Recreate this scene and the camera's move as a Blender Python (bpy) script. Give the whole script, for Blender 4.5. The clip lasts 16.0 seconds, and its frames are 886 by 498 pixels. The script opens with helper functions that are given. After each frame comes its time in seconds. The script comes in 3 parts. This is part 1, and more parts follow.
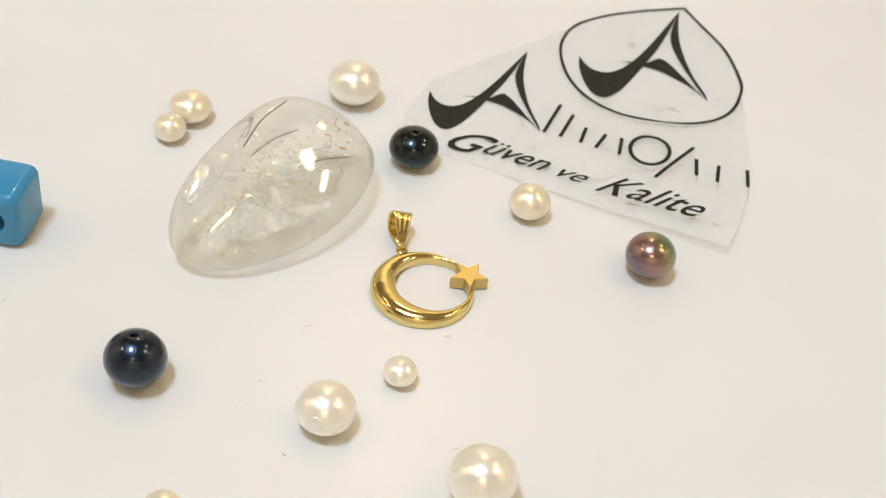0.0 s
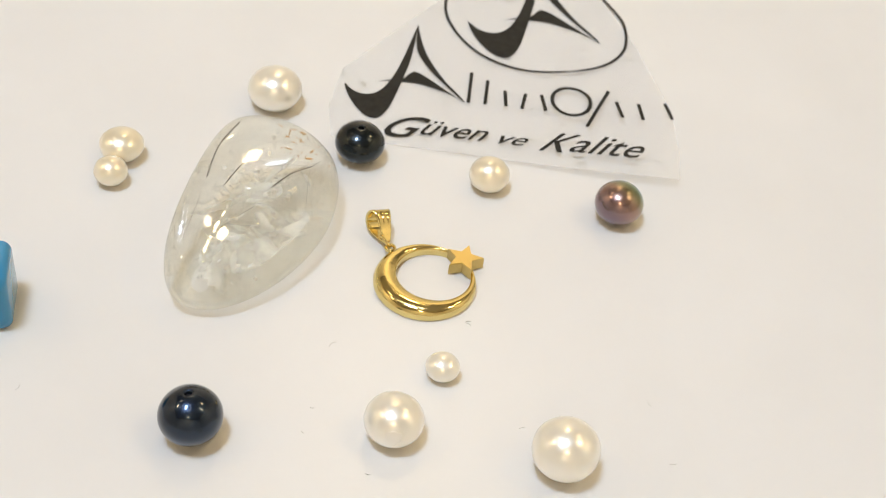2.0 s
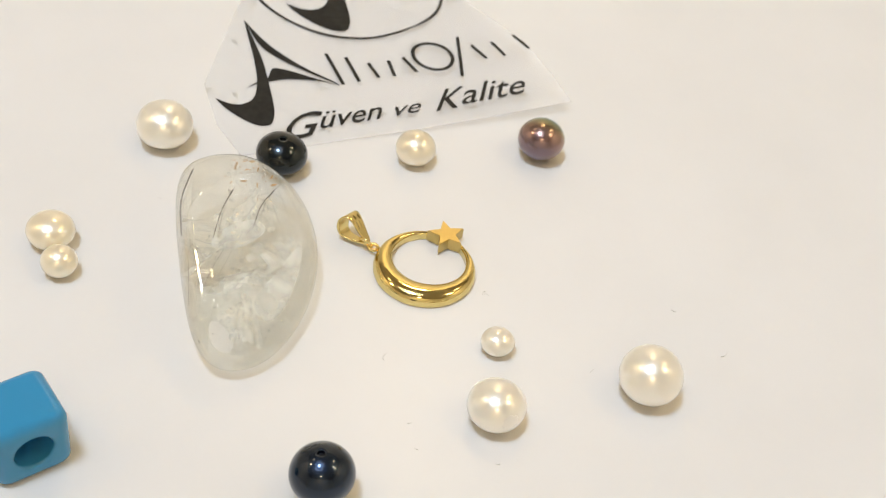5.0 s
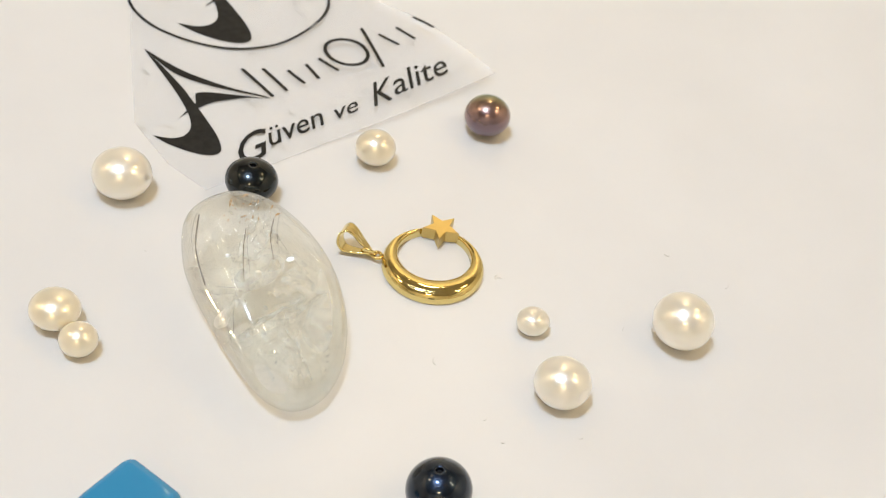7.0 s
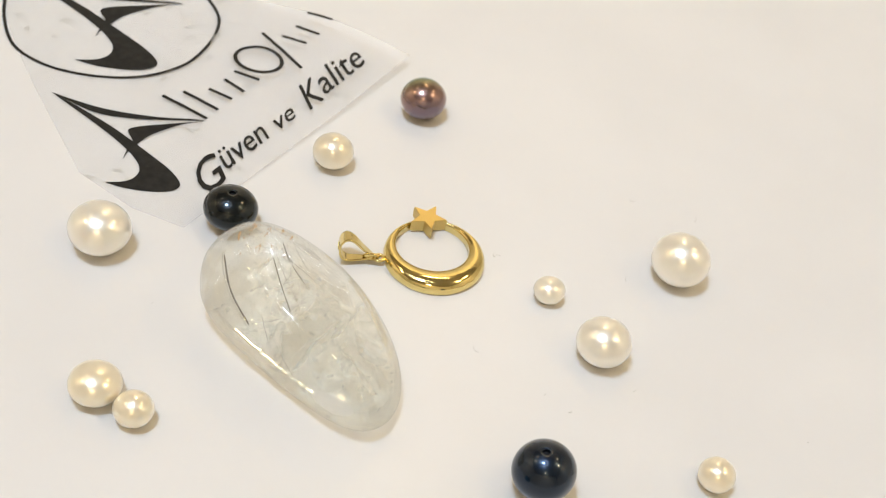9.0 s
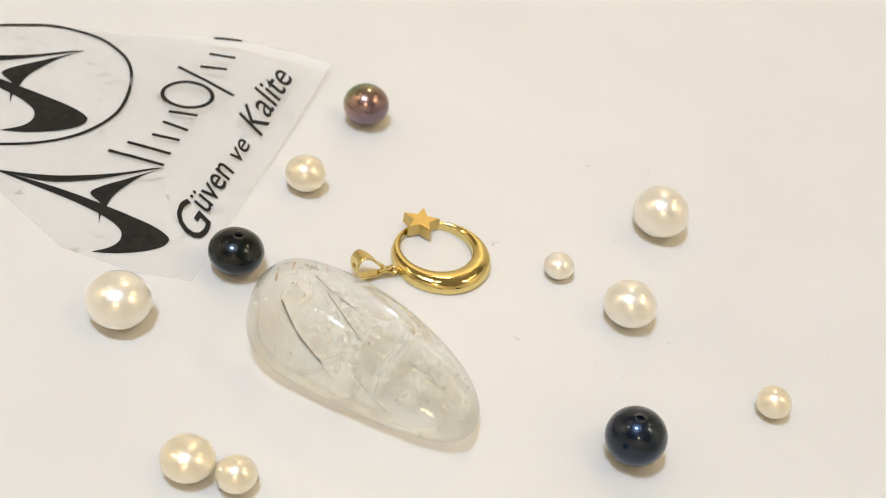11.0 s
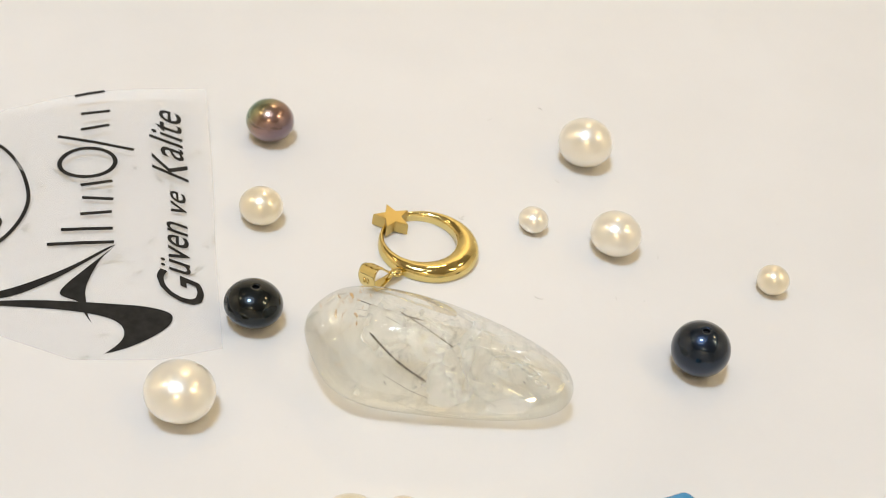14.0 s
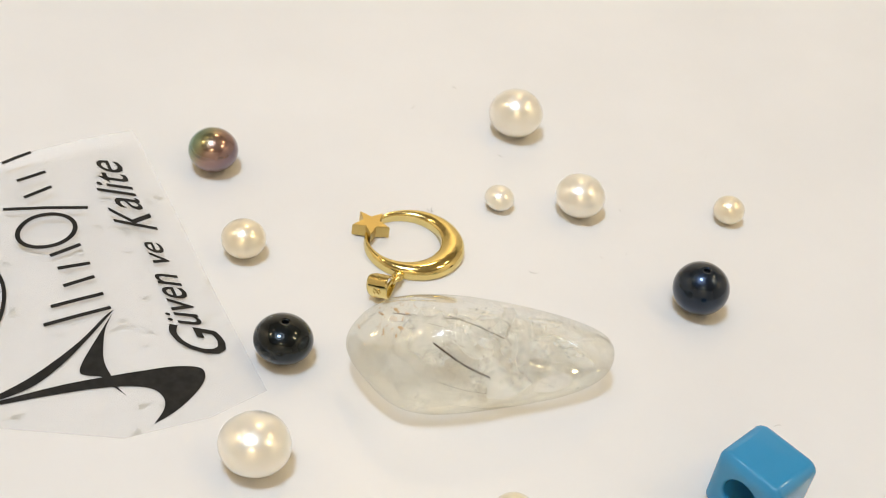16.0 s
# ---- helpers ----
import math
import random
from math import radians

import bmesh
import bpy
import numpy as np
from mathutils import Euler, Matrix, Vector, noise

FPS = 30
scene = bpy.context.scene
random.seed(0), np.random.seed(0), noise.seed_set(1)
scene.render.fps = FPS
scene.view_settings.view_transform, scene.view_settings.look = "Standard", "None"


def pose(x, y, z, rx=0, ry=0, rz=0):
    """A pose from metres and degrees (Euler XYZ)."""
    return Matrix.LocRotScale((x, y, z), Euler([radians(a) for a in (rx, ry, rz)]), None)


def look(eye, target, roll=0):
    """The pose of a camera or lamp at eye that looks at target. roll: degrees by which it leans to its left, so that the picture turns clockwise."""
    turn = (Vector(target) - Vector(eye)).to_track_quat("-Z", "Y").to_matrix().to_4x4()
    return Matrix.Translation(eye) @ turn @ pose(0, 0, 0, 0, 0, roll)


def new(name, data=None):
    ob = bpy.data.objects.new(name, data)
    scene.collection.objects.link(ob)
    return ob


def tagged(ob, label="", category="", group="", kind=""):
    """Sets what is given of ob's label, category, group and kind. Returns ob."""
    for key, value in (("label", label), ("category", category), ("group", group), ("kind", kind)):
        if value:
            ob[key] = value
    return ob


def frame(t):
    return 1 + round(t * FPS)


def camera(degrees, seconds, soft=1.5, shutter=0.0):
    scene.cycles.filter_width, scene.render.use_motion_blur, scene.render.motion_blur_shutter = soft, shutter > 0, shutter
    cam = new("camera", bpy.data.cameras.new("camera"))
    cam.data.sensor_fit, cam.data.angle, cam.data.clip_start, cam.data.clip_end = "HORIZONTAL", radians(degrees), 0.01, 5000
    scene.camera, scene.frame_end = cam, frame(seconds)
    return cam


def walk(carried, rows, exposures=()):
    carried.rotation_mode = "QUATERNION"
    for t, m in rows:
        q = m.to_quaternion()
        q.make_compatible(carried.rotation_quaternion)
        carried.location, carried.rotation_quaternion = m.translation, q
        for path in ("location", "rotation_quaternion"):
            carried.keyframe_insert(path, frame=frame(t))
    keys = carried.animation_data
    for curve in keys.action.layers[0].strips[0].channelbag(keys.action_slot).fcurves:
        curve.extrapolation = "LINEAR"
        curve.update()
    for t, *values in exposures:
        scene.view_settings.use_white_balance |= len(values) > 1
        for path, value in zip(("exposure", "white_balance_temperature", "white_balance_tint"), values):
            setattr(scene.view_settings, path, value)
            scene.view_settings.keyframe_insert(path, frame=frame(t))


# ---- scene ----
# One unit of the plan is 11 mm.
U = 0.011

# seconds, eye (m), yaw, pitch, roll (degrees), turn of the plate (degrees)
PATH = [
    (0.0, 0.00208, -0.12797, 0.12153, -1.310, -41.389, 6.539, -5.93),
    (0.5, 0.00228, -0.12751, 0.12209, -0.886, -41.695, 6.256, -1.50),
    (1.0, 0.00204, -0.12729, 0.12295, -0.800, -41.963, 6.296, 2.95),
    (1.5, 0.00239, -0.12687, 0.12322, -0.720, -42.223, 6.255, 7.43),
    (2.0, 0.00240, -0.12660, 0.12450, -0.895, -42.538, 6.510, 11.96),
    (2.5, 0.00233, -0.12637, 0.12550, -1.255, -42.755, 7.004, 16.56),
    (3.0, 0.00218, -0.12646, 0.12603, -0.885, -42.875, 6.968, 21.22),
    (3.5, 0.00220, -0.12554, 0.12685, -1.147, -43.329, 7.454, 25.94),
    (4.0, 0.00207, -0.12558, 0.12647, -1.168, -43.404, 7.820, 30.71),
    (6.5, 0.00026, -0.12474, 0.12595, -0.646, -43.694, 9.164, 54.73),
    (7.0, 0.00030, -0.12537, 0.12628, -0.508, -43.639, 9.541, 59.53),
    (7.5, -0.00028, -0.12590, 0.12646, -0.594, -43.588, 10.048, 64.31),
    (8.0, -0.00039, -0.12638, 0.12594, -0.649, -43.503, 10.467, 69.05),
    (8.5, -0.00086, -0.12683, 0.12546, -0.864, -43.344, 10.987, 73.74),
    (9.0, -0.00095, -0.12776, 0.12533, -0.621, -43.278, 11.055, 78.37),
    (11.5, -0.00313, -0.13267, 0.12276, -0.698, -41.898, 11.793, 101.11),
    (12.0, -0.00239, -0.13315, 0.12128, -0.726, -41.682, 11.852, 105.56),
    (12.5, -0.00224, -0.13408, 0.12062, -0.904, -41.272, 12.095, 109.91),
    (13.0, -0.00241, -0.13477, 0.12001, -1.122, -40.996, 12.132, 114.19),
    (13.5, -0.00130, -0.13555, 0.11930, -0.436, -40.769, 11.533, 118.41),
    (14.0, -0.00151, -0.13624, 0.11850, -0.460, -40.526, 11.369, 122.59),
    (14.5, -0.00175, -0.13737, 0.11857, -0.454, -40.211, 11.177, 126.75),
    (15.0, -0.00167, -0.13755, 0.11755, -0.454, -40.146, 10.900, 130.90),
    (15.5, -0.00089, -0.13805, 0.11755, -0.283, -40.092, 10.609, 135.04),
    (16.0, -0.00023, -0.13834, 0.11756, -0.570, -39.999, 10.571, 139.18),
]

cam = camera(36.843, 16.0, soft=0.6)
cam.data.dof.use_dof, cam.data.dof.focus_distance, cam.data.dof.aperture_fstop = True, 0.166, 44.0
walk(cam, [(t, pose(x, y, z) @ pose(0, 0, 0, 0, 0, yaw) @ pose(0, 0, 0, 90 + pitch) @ pose(0, 0, 0, 0, 0, roll))
           for t, x, y, z, yaw, pitch, roll, turn in PATH], exposures=[(0, -0.10, 5880, 12.0), (16, -0.10, 5880, 12.0)])

# The plate sits a little askew on its spindle.
LEAN = pose(0, 0, 0, 0, 0.7, 0)
# The turn of the plate, every half second.
TURNS = [(0.5 * k, float(np.interp(0.5 * k, [r[0] for r in PATH], [r[7] for r in PATH]))) for k in range(33)]


# ---- light ----
world = bpy.data.worlds.new("world")
scene.world = world
world.use_nodes = True
world.node_tree.nodes["Background"].inputs[0].default_value = (1.0, 0.93, 0.84, 1)
world.node_tree.nodes["Background"].inputs[1].default_value = 0.3

CEILING = 1.5
SPOTS_AND_FILL = [  # x, y on the ceiling, lens radius, watts, colour, the place it points at
    (-0.28, -0.20, 0.14, 13.0, (0.72, 0.86, 1.0), (0, 0, 0)),
    (0.95, 0.60, 0.08, 2.3, (1.0, 0.72, 0.33), (0, 0, 0)),
    (0.92, 0.04, 0.06, 1.3, (1.0, 0.82, 0.50), (0, 0, 0)),
    (-0.80, 0.50, 0.09, 0.6, (1.0, 0.77, 0.43), (0, 0, 0)),
    # Four unseen fill lamps, added to wash the walls and lift the shadows.
    (0.0, 1.15, 0.08, 6.6, (1.0, 0.74, 0.38), (0.0, 1.6, 0.5)),
    (0.0, -1.15, 0.08, 6.6, (1.0, 0.74, 0.38), (0.0, -1.6, 0.5)),
    (1.15, 0.0, 0.08, 6.6, (1.0, 0.74, 0.38), (1.6, 0.0, 0.5)),
    (-1.15, 0.0, 0.08, 6.6, (1.0, 0.74, 0.38), (-1.6, 0.0, 0.5)),
]
for sx, sy, sr, watts, colour, aim in SPOTS_AND_FILL:
    lamp = bpy.data.lights.new("spot_or_fill_lens", "AREA")
    lamp.shape, lamp.size, lamp.energy, lamp.color = "DISK", 2 * sr, watts, colour
    new("spot_or_fill_lens", lamp).matrix_world = look((sx, sy, CEILING - 0.03), aim)


# ---- materials ----
def material(name, colour, rough=0.5, metal=0.0, **more):
    m = bpy.data.materials.new(name)
    m.use_nodes = True
    b = m.node_tree.nodes["Principled BSDF"]
    b.inputs["Base Color"].default_value = (*colour, 1)
    b.inputs["Roughness"].default_value = rough
    b.inputs["Metallic"].default_value = metal
    for key, value in more.items():
        b.inputs[key.replace("_", " ")].default_value = value
    return m, m.node_tree, b


def mottle(tree, b, low, high, scale, socket="Base Color", detail=4.0):
    """Noise in object space drives a socket between two values."""
    n = tree.nodes
    co, tex, ramp = n.new("ShaderNodeTexCoord"), n.new("ShaderNodeTexNoise"), n.new("ShaderNodeValToRGB")
    tex.inputs["Scale"].default_value, tex.inputs["Detail"].default_value = scale, detail
    low, high = [(v, v, v) if isinstance(v, float) else v for v in (low, high)]
    ramp.color_ramp.elements[0].position, ramp.color_ramp.elements[1].position = 0.35, 0.65
    ramp.color_ramp.elements[0].color, ramp.color_ramp.elements[1].color = (*low, 1), (*high, 1)
    tree.links.new(co.outputs["Object"], tex.inputs["Vector"])
    tree.links.new(tex.outputs["Fac"], ramp.inputs["Fac"])
    tree.links.new(ramp.outputs["Color"], b.inputs[socket])
    return ramp


def relief(tree, b, scale, strength, distance, detail=3.0, socket="Normal"):
    n = tree.nodes
    co, tex, bump = n.new("ShaderNodeTexCoord"), n.new("ShaderNodeTexNoise"), n.new("ShaderNodeBump")
    tex.inputs["Scale"].default_value, tex.inputs["Detail"].default_value = scale, detail
    bump.inputs["Strength"].default_value, bump.inputs["Distance"].default_value = strength, distance
    tree.links.new(co.outputs["Object"], tex.inputs["Vector"])
    tree.links.new(tex.outputs["Fac"], bump.inputs["Height"])
    tree.links.new(bump.outputs["Normal"], b.inputs[socket])


PLATE, tr_, b_ = material("white_lacquer", (0.72, 0.705, 0.68), 0.32, 0, IOR=1.45)
mottle(tr_, b_, (0.71, 0.695, 0.67), (0.735, 0.72, 0.695), 35)
relief(tr_, b_, 900, 0.04, 0.0002)
WALL, tr_, b_ = material("wall_paint", (0.80, 0.77, 0.70), 0.8)
mottle(tr_, b_, (0.78, 0.75, 0.68), (0.82, 0.79, 0.72), 3)
CEIL, tr_, b_ = material("ceiling_paint", (0.36, 0.33, 0.29), 0.9)
mottle(tr_, b_, (0.35, 0.32, 0.28), (0.37, 0.34, 0.30), 3)
COUNTER, tr_, b_ = material("counter_laminate", (0.6, 0.57, 0.52), 0.5)
mottle(tr_, b_, (0.57, 0.54, 0.49), (0.63, 0.6, 0.55), 12)
RIM, tr_, b_ = material("glowing_rim", (0.9, 0.9, 0.9), 0.4, 0, Emission_Strength=9.0)
b_.inputs["Emission Color"].default_value = (1.0, 0.97, 0.92, 1)
METAL, tr_, b_ = material("lamp_metal", (0.5, 0.5, 0.5), 0.35, 1.0)
mottle(tr_, b_, 0.3, 0.4, 60, "Roughness")


def pearl_material(name, low, high):
    m, tree, b = material(name, high, 0.29, 0.48, Coat_Weight=0.8, Coat_Roughness=0.13, Coat_IOR=1.6, IOR=1.6,
                          Subsurface_Weight=0.12, Subsurface_Scale=0.0012)
    b.inputs["Subsurface Radius"].default_value = (1.0, 0.8, 0.6)
    b.inputs["Sheen Weight"].default_value = 0.15
    mottle(tree, b, low, high, 70, detail=2.0)
    relief(tree, b, 260, 0.008, 0.0002)
    return m


CREAM = pearl_material("cream_nacre", (0.88, 0.78, 0.58), (0.94, 0.86, 0.68))
WHITE = pearl_material("white_nacre", (0.90, 0.835, 0.70), (0.95, 0.90, 0.79))
CHIP = pearl_material("chipped_nacre", (0.88, 0.82, 0.72), (0.93, 0.88, 0.79))
BLUEBLACK, tr_, b_ = material("blue_black_nacre", (0.03, 0.05, 0.10), 0.27, 0.85, Coat_Weight=0.7, Coat_Roughness=0.03, Specular_IOR_Level=0.3, Coat_IOR=1.5)
mottle(tr_, b_, (0.012, 0.021, 0.040), (0.020, 0.034, 0.062), 110)
BLACK, tr_, b_ = material("black_nacre", (0.012, 0.02, 0.03), 0.25, 0.8, Coat_Weight=0.7, Coat_Roughness=0.03, Specular_IOR_Level=0.3, Coat_IOR=1.5)
mottle(tr_, b_, (0.007, 0.011, 0.014), (0.012, 0.019, 0.024), 110)
HOLE_SHADE, tr_, b_ = material("painted_hole_shade", (0.004, 0.004, 0.005), 0.9)

# Peacock pearl: purple-brown, greenish on one side.
PEACOCK, tr_, b_ = material("peacock_nacre", (0.2, 0.13, 0.14), 0.22, 0.8, Coat_Weight=0.6, Coat_Roughness=0.08, Coat_IOR=1.6)
n_ = tr_.nodes
co_, dot_, ramp_ = n_.new("ShaderNodeTexCoord"), n_.new("ShaderNodeVectorMath"), n_.new("ShaderNodeValToRGB")
dot_.operation = "DOT_PRODUCT"
dot_.inputs[1].default_value = (0.78 / 0.0035, 0.47 / 0.0035, 0.42 / 0.0035)
tr_.links.new(co_.outputs["Object"], dot_.inputs[0])
mul_ = n_.new("ShaderNodeMath")
mul_.operation, mul_.inputs[1].default_value, mul_.inputs[2].default_value = "MULTIPLY_ADD", 0.5, 0.5
tr_.links.new(dot_.outputs["Value"], mul_.inputs[0])
tr_.links.new(mul_.outputs[0], ramp_.inputs["Fac"])
tr_.links.new(ramp_.outputs["Color"], b_.inputs["Base Color"])
e_ = ramp_.color_ramp.elements
e_[0].position, e_[0].color = 0.12, (0.20, 0.14, 0.165, 1)
e_[1].position, e_[1].color = 0.92, (0.15, 0.26, 0.17, 1)
for at_, colour in ((0.36, (0.32, 0.20, 0.18, 1)), (0.56, (0.34, 0.22, 0.16, 1)), (0.74, (0.28, 0.27, 0.14, 1))):
    e_.new(at_).color = colour

GOLD, tr_, b_ = material("polished_gold", (0.81, 0.66, 0.27), 0.09, 1.0)
mottle(tr_, b_, 0.06, 0.16, 420, "Roughness")
relief(tr_, b_, 330, 0.25, 0.0003)
BLUE, tr_, b_ = material("turquoise_blue_acrylic", (0.040, 0.24, 0.43), 0.10, 0, IOR=1.5)
mottle(tr_, b_, (0.042, 0.24, 0.445), (0.05, 0.26, 0.48), 90)
relief(tr_, b_, 400, 0.03, 0.0002)
SATIN, tr_, b_ = material("satin_gold", (0.62, 0.47, 0.17), 0.33, 1.0)
mottle(tr_, b_, 0.28, 0.40, 900, "Roughness")
relief(tr_, b_, 900, 0.15, 0.0002)
INK, tr_, b_ = material("black_ink", (0.012, 0.012, 0.012), 0.5, 0, Specular_IOR_Level=0.2)
mottle(tr_, b_, (0.009, 0.009, 0.009), (0.018, 0.018, 0.017), 800)
FIBRE, tr_, b_ = material("grey_lint", (0.60, 0.58, 0.54), 0.9)
NEEDLE, tr_, b_ = material("dark_needle", (0.04, 0.024, 0.012), 0.4)


def see_through(name, colour, rough, clear, **more):
    """A film or veil of which a part lets everything through."""
    m, tree, b = material(name, colour, rough, 0.0, **more)
    n, out = tree.nodes, tree.nodes["Material Output"]
    clear_, mix = n.new("ShaderNodeBsdfTransparent"), n.new("ShaderNodeMixShader")
    mix.inputs[0].default_value = clear
    tree.links.new(b.outputs[0], mix.inputs[1])
    tree.links.new(clear_.outputs[0], mix.inputs[2])
    tree.links.new(mix.outputs[0], out.inputs["Surface"])
    return m, tree, b, mix


FILM, tr_, b_, _ = see_through("frosted_film", (0.87, 0.87, 0.87), 0.28, 0.80)
ramp_ = mottle(tr_, b_, (0.45, 0.44, 0.37), (0.87, 0.87, 0.87), 520, detail=8.0)
ramp_.color_ramp.elements[0].position, ramp_.color_ramp.elements[1].position = 0.34, 0.38


def quartz_material():
    """Clear stone: mirror-like gloss over refraction, plain passage and a little milk inside."""
    m = bpy.data.materials.new("clear_quartz")
    m.use_nodes = True
    n, link = m.node_tree.nodes, m.node_tree.links.new
    n.remove(n["Principled BSDF"])
    refract, passing, milk, gloss = (n.new("ShaderNodeBsdf" + k) for k in ("Refraction", "Transparent", "Diffuse", "Glossy"))
    fres = n.new("ShaderNodeFresnel")
    fres.inputs["IOR"].default_value = 1.54
    refract.inputs["IOR"].default_value, refract.inputs["Roughness"].default_value = 1.54, 0.01
    refract.inputs["Color"].default_value = (1.0, 1.0, 0.97, 1)
    passing.inputs["Color"].default_value = (1.0, 0.995, 0.955, 1)
    milk.inputs["Color"].default_value = (0.98, 0.965, 0.90, 1)
    gloss.inputs["Roughness"].default_value = 0.015
    co, tex, ramp, bump, grain = (n.new("ShaderNode" + k) for k in ("TexCoord", "TexNoise", "ValToRGB", "Bump", "TexNoise"))
    tex.inputs["Scale"].default_value, tex.inputs["Detail"].default_value, tex.inputs["Distortion"].default_value = 110, 6, 0.8
    grain.inputs["Scale"].default_value, grain.inputs["Detail"].default_value = 130, 3
    bump.inputs["Strength"].default_value, bump.inputs["Distance"].default_value = 0.04, 0.0008
    ramp.color_ramp.elements[0].position, ramp.color_ramp.elements[1].position = 0.40, 0.66
    ramp.color_ramp.elements[0].color, ramp.color_ramp.elements[1].color = (0.0, 0.0, 0.0, 1), (0.06, 0.06, 0.06, 1)
    streak = n.new("ShaderNodeMapping")
    streak.inputs["Rotation"].default_value = (0, 0, radians(-35))
    streak.inputs["Scale"].default_value = (0.55, 1.7, 1.3)
    link(co.outputs["Object"], streak.inputs["Vector"])
    link(streak.outputs["Vector"], tex.inputs["Vector"])
    link(co.outputs["Object"], grain.inputs["Vector"])
    link(tex.outputs["Fac"], ramp.inputs["Fac"])
    link(grain.outputs["Fac"], bump.inputs["Height"])
    link(bump.outputs["Normal"], refract.inputs["Normal"])
    # Gloss grows towards the rim.
    face, power, gain = n.new("ShaderNodeLayerWeight"), n.new("ShaderNodeMath"), n.new("ShaderNodeMath")
    power.operation, power.inputs[1].default_value = "POWER", 4.0
    gain.operation, gain.inputs[1].default_value, gain.inputs[2].default_value = "MULTIPLY_ADD", 0.6, 0.05
    link(face.outputs["Facing"], power.inputs[0])
    link(power.outputs[0], gain.inputs[0])
    through_, cloud = n.new("ShaderNodeBsdfTranslucent"), n.new("ShaderNodeMixShader")
    through_.inputs["Color"].default_value = (0.98, 0.965, 0.90, 1)
    cloud.inputs[0].default_value = 0.25
    link(milk.outputs[0], cloud.inputs[1])
    link(through_.outputs[0], cloud.inputs[2])
    deep, inner, milky, skin = (n.new("ShaderNodeMixShader") for _ in range(4))
    inner.inputs[0].default_value = 0.70
    for a, b in ((fres.outputs[0], deep.inputs[0]), (refract.outputs[0], deep.inputs[1]), (gloss.outputs[0], deep.inputs[2]), (deep.outputs[0], inner.inputs[1]),
                 (passing.outputs[0], inner.inputs[2]), (inner.outputs[0], milky.inputs[1]), (cloud.outputs[0], milky.inputs[2]), (gain.outputs[0], skin.inputs[0]), (ramp.outputs["Color"], milky.inputs[0]),
                 (milky.outputs[0], skin.inputs[1]), (gloss.outputs[0], skin.inputs[2]), (skin.outputs[0], n["Material Output"].inputs["Surface"])):
        link(a, b)
    return m


QUARTZ = quartz_material()
STAIN, tr_, b_, _ = see_through("rust_stain", (0.85, 0.50, 0.16), 0.8, 0.4)
GLINT, tr_, b_, _ = see_through("fracture_sparkle", (1.0, 1.0, 0.98), 0.12, 0.2, Coat_Weight=1.0)
b_.inputs["Metallic"].default_value = 0.6
relief(tr_, b_, 1500, 0.5, 0.0005)
PLANE, tr_, b_, mix_ = see_through("inner_glare", (1.0, 1.0, 0.97), 0.25, 0.5)
mottle(tr_, b_, 0.35, 1.0, 260, "Alpha", 5.0)
VEIL, tr_, b_, mix_ = see_through("milky_veil", (0.99, 0.99, 0.96), 0.3, 0.5)
ramp_ = mottle(tr_, b_, 0.03, 1.0, 150, "Alpha", 4.0)
ramp_.color_ramp.elements[0].position, ramp_.color_ramp.elements[1].position = 0.46, 0.60


# ---- mesh helpers ----
def part(name, bm, mat, parent=None, label="", smooth=True):
    me = bpy.data.meshes.new(name)
    bmesh.ops.recalc_face_normals(bm, faces=bm.faces)
    bm.to_mesh(me)
    bm.free()
    me.materials.append(mat)
    for p in me.polygons:
        p.use_smooth = smooth
    ob = new(name, me)
    if parent:
        ob.parent = parent
    if label:
        tagged(ob, label)
    return ob


def loft(loops, close_ends=True):
    """A skin over closed loops of equal length."""
    bm = bmesh.new()
    rings = [[bm.verts.new(p) for p in loop] for loop in loops]
    n = len(rings[0])
    for a, b in zip(rings, rings[1:]):
        for k in range(n):
            bm.faces.new((a[k], a[(k + 1) % n], b[(k + 1) % n], b[k]))
    if close_ends:
        bm.faces.new(rings[0][::-1])
        bm.faces.new(rings[-1])
    return bm


def lathe(profile, n=48):
    """A solid of revolution about z; points on the axis become poles."""
    bm = bmesh.new()
    rows = []
    for r, z in profile:
        if r < 1e-7:
            rows.append([bm.verts.new((0, 0, z))] * n)
        else:
            rows.append([bm.verts.new((r * math.cos(2 * math.pi * k / n), r * math.sin(2 * math.pi * k / n), z)) for k in range(n)])
    for a, b in zip(rows, rows[1:]):
        for k in range(n):
            face = []
            for v in (a[k], a[(k + 1) % n], b[(k + 1) % n], b[k]):
                if v not in face:
                    face.append(v)
            if len(face) > 2:
                bm.faces.new(face)
    return bm


def tube(points, radius, n=6):
    """A thin rod along points, narrowing to its ends."""
    pts = [Vector(p) for p in points]
    loops = []
    for k, p in enumerate(pts):
        way = (pts[min(k + 1, len(pts) - 1)] - pts[max(k - 1, 0)]).normalized()
        side = way.orthogonal().normalized()
        up = way.cross(side)
        r = radius * (0.55 if k in (0, len(pts) - 1) else 1.0)
        loops.append([p + r * (math.cos(a) * side + math.sin(a) * up) for a in (2 * math.pi * j / n for j in range(n))])
    return loft(loops)


def curve_through(points, steps=6, closed=True):
    """A smooth line through a few points."""
    p, out, n = [Vector(q) for q in points], [], len(points)
    for k in range(n if closed else n - 1):
        a, b, c, d = (p[(k + j) % n] if closed else p[min(max(k + j, 0), n - 1)] for j in (-1, 0, 1, 2))
        for s in range(steps):
            u = s / steps
            out.append(0.5 * (2 * b + (c - a) * u + (2 * a - 5 * b + 4 * c - d) * u * u + (3 * b - a - 3 * c + d) * u ** 3))
    return out if closed else out + [p[-1]]


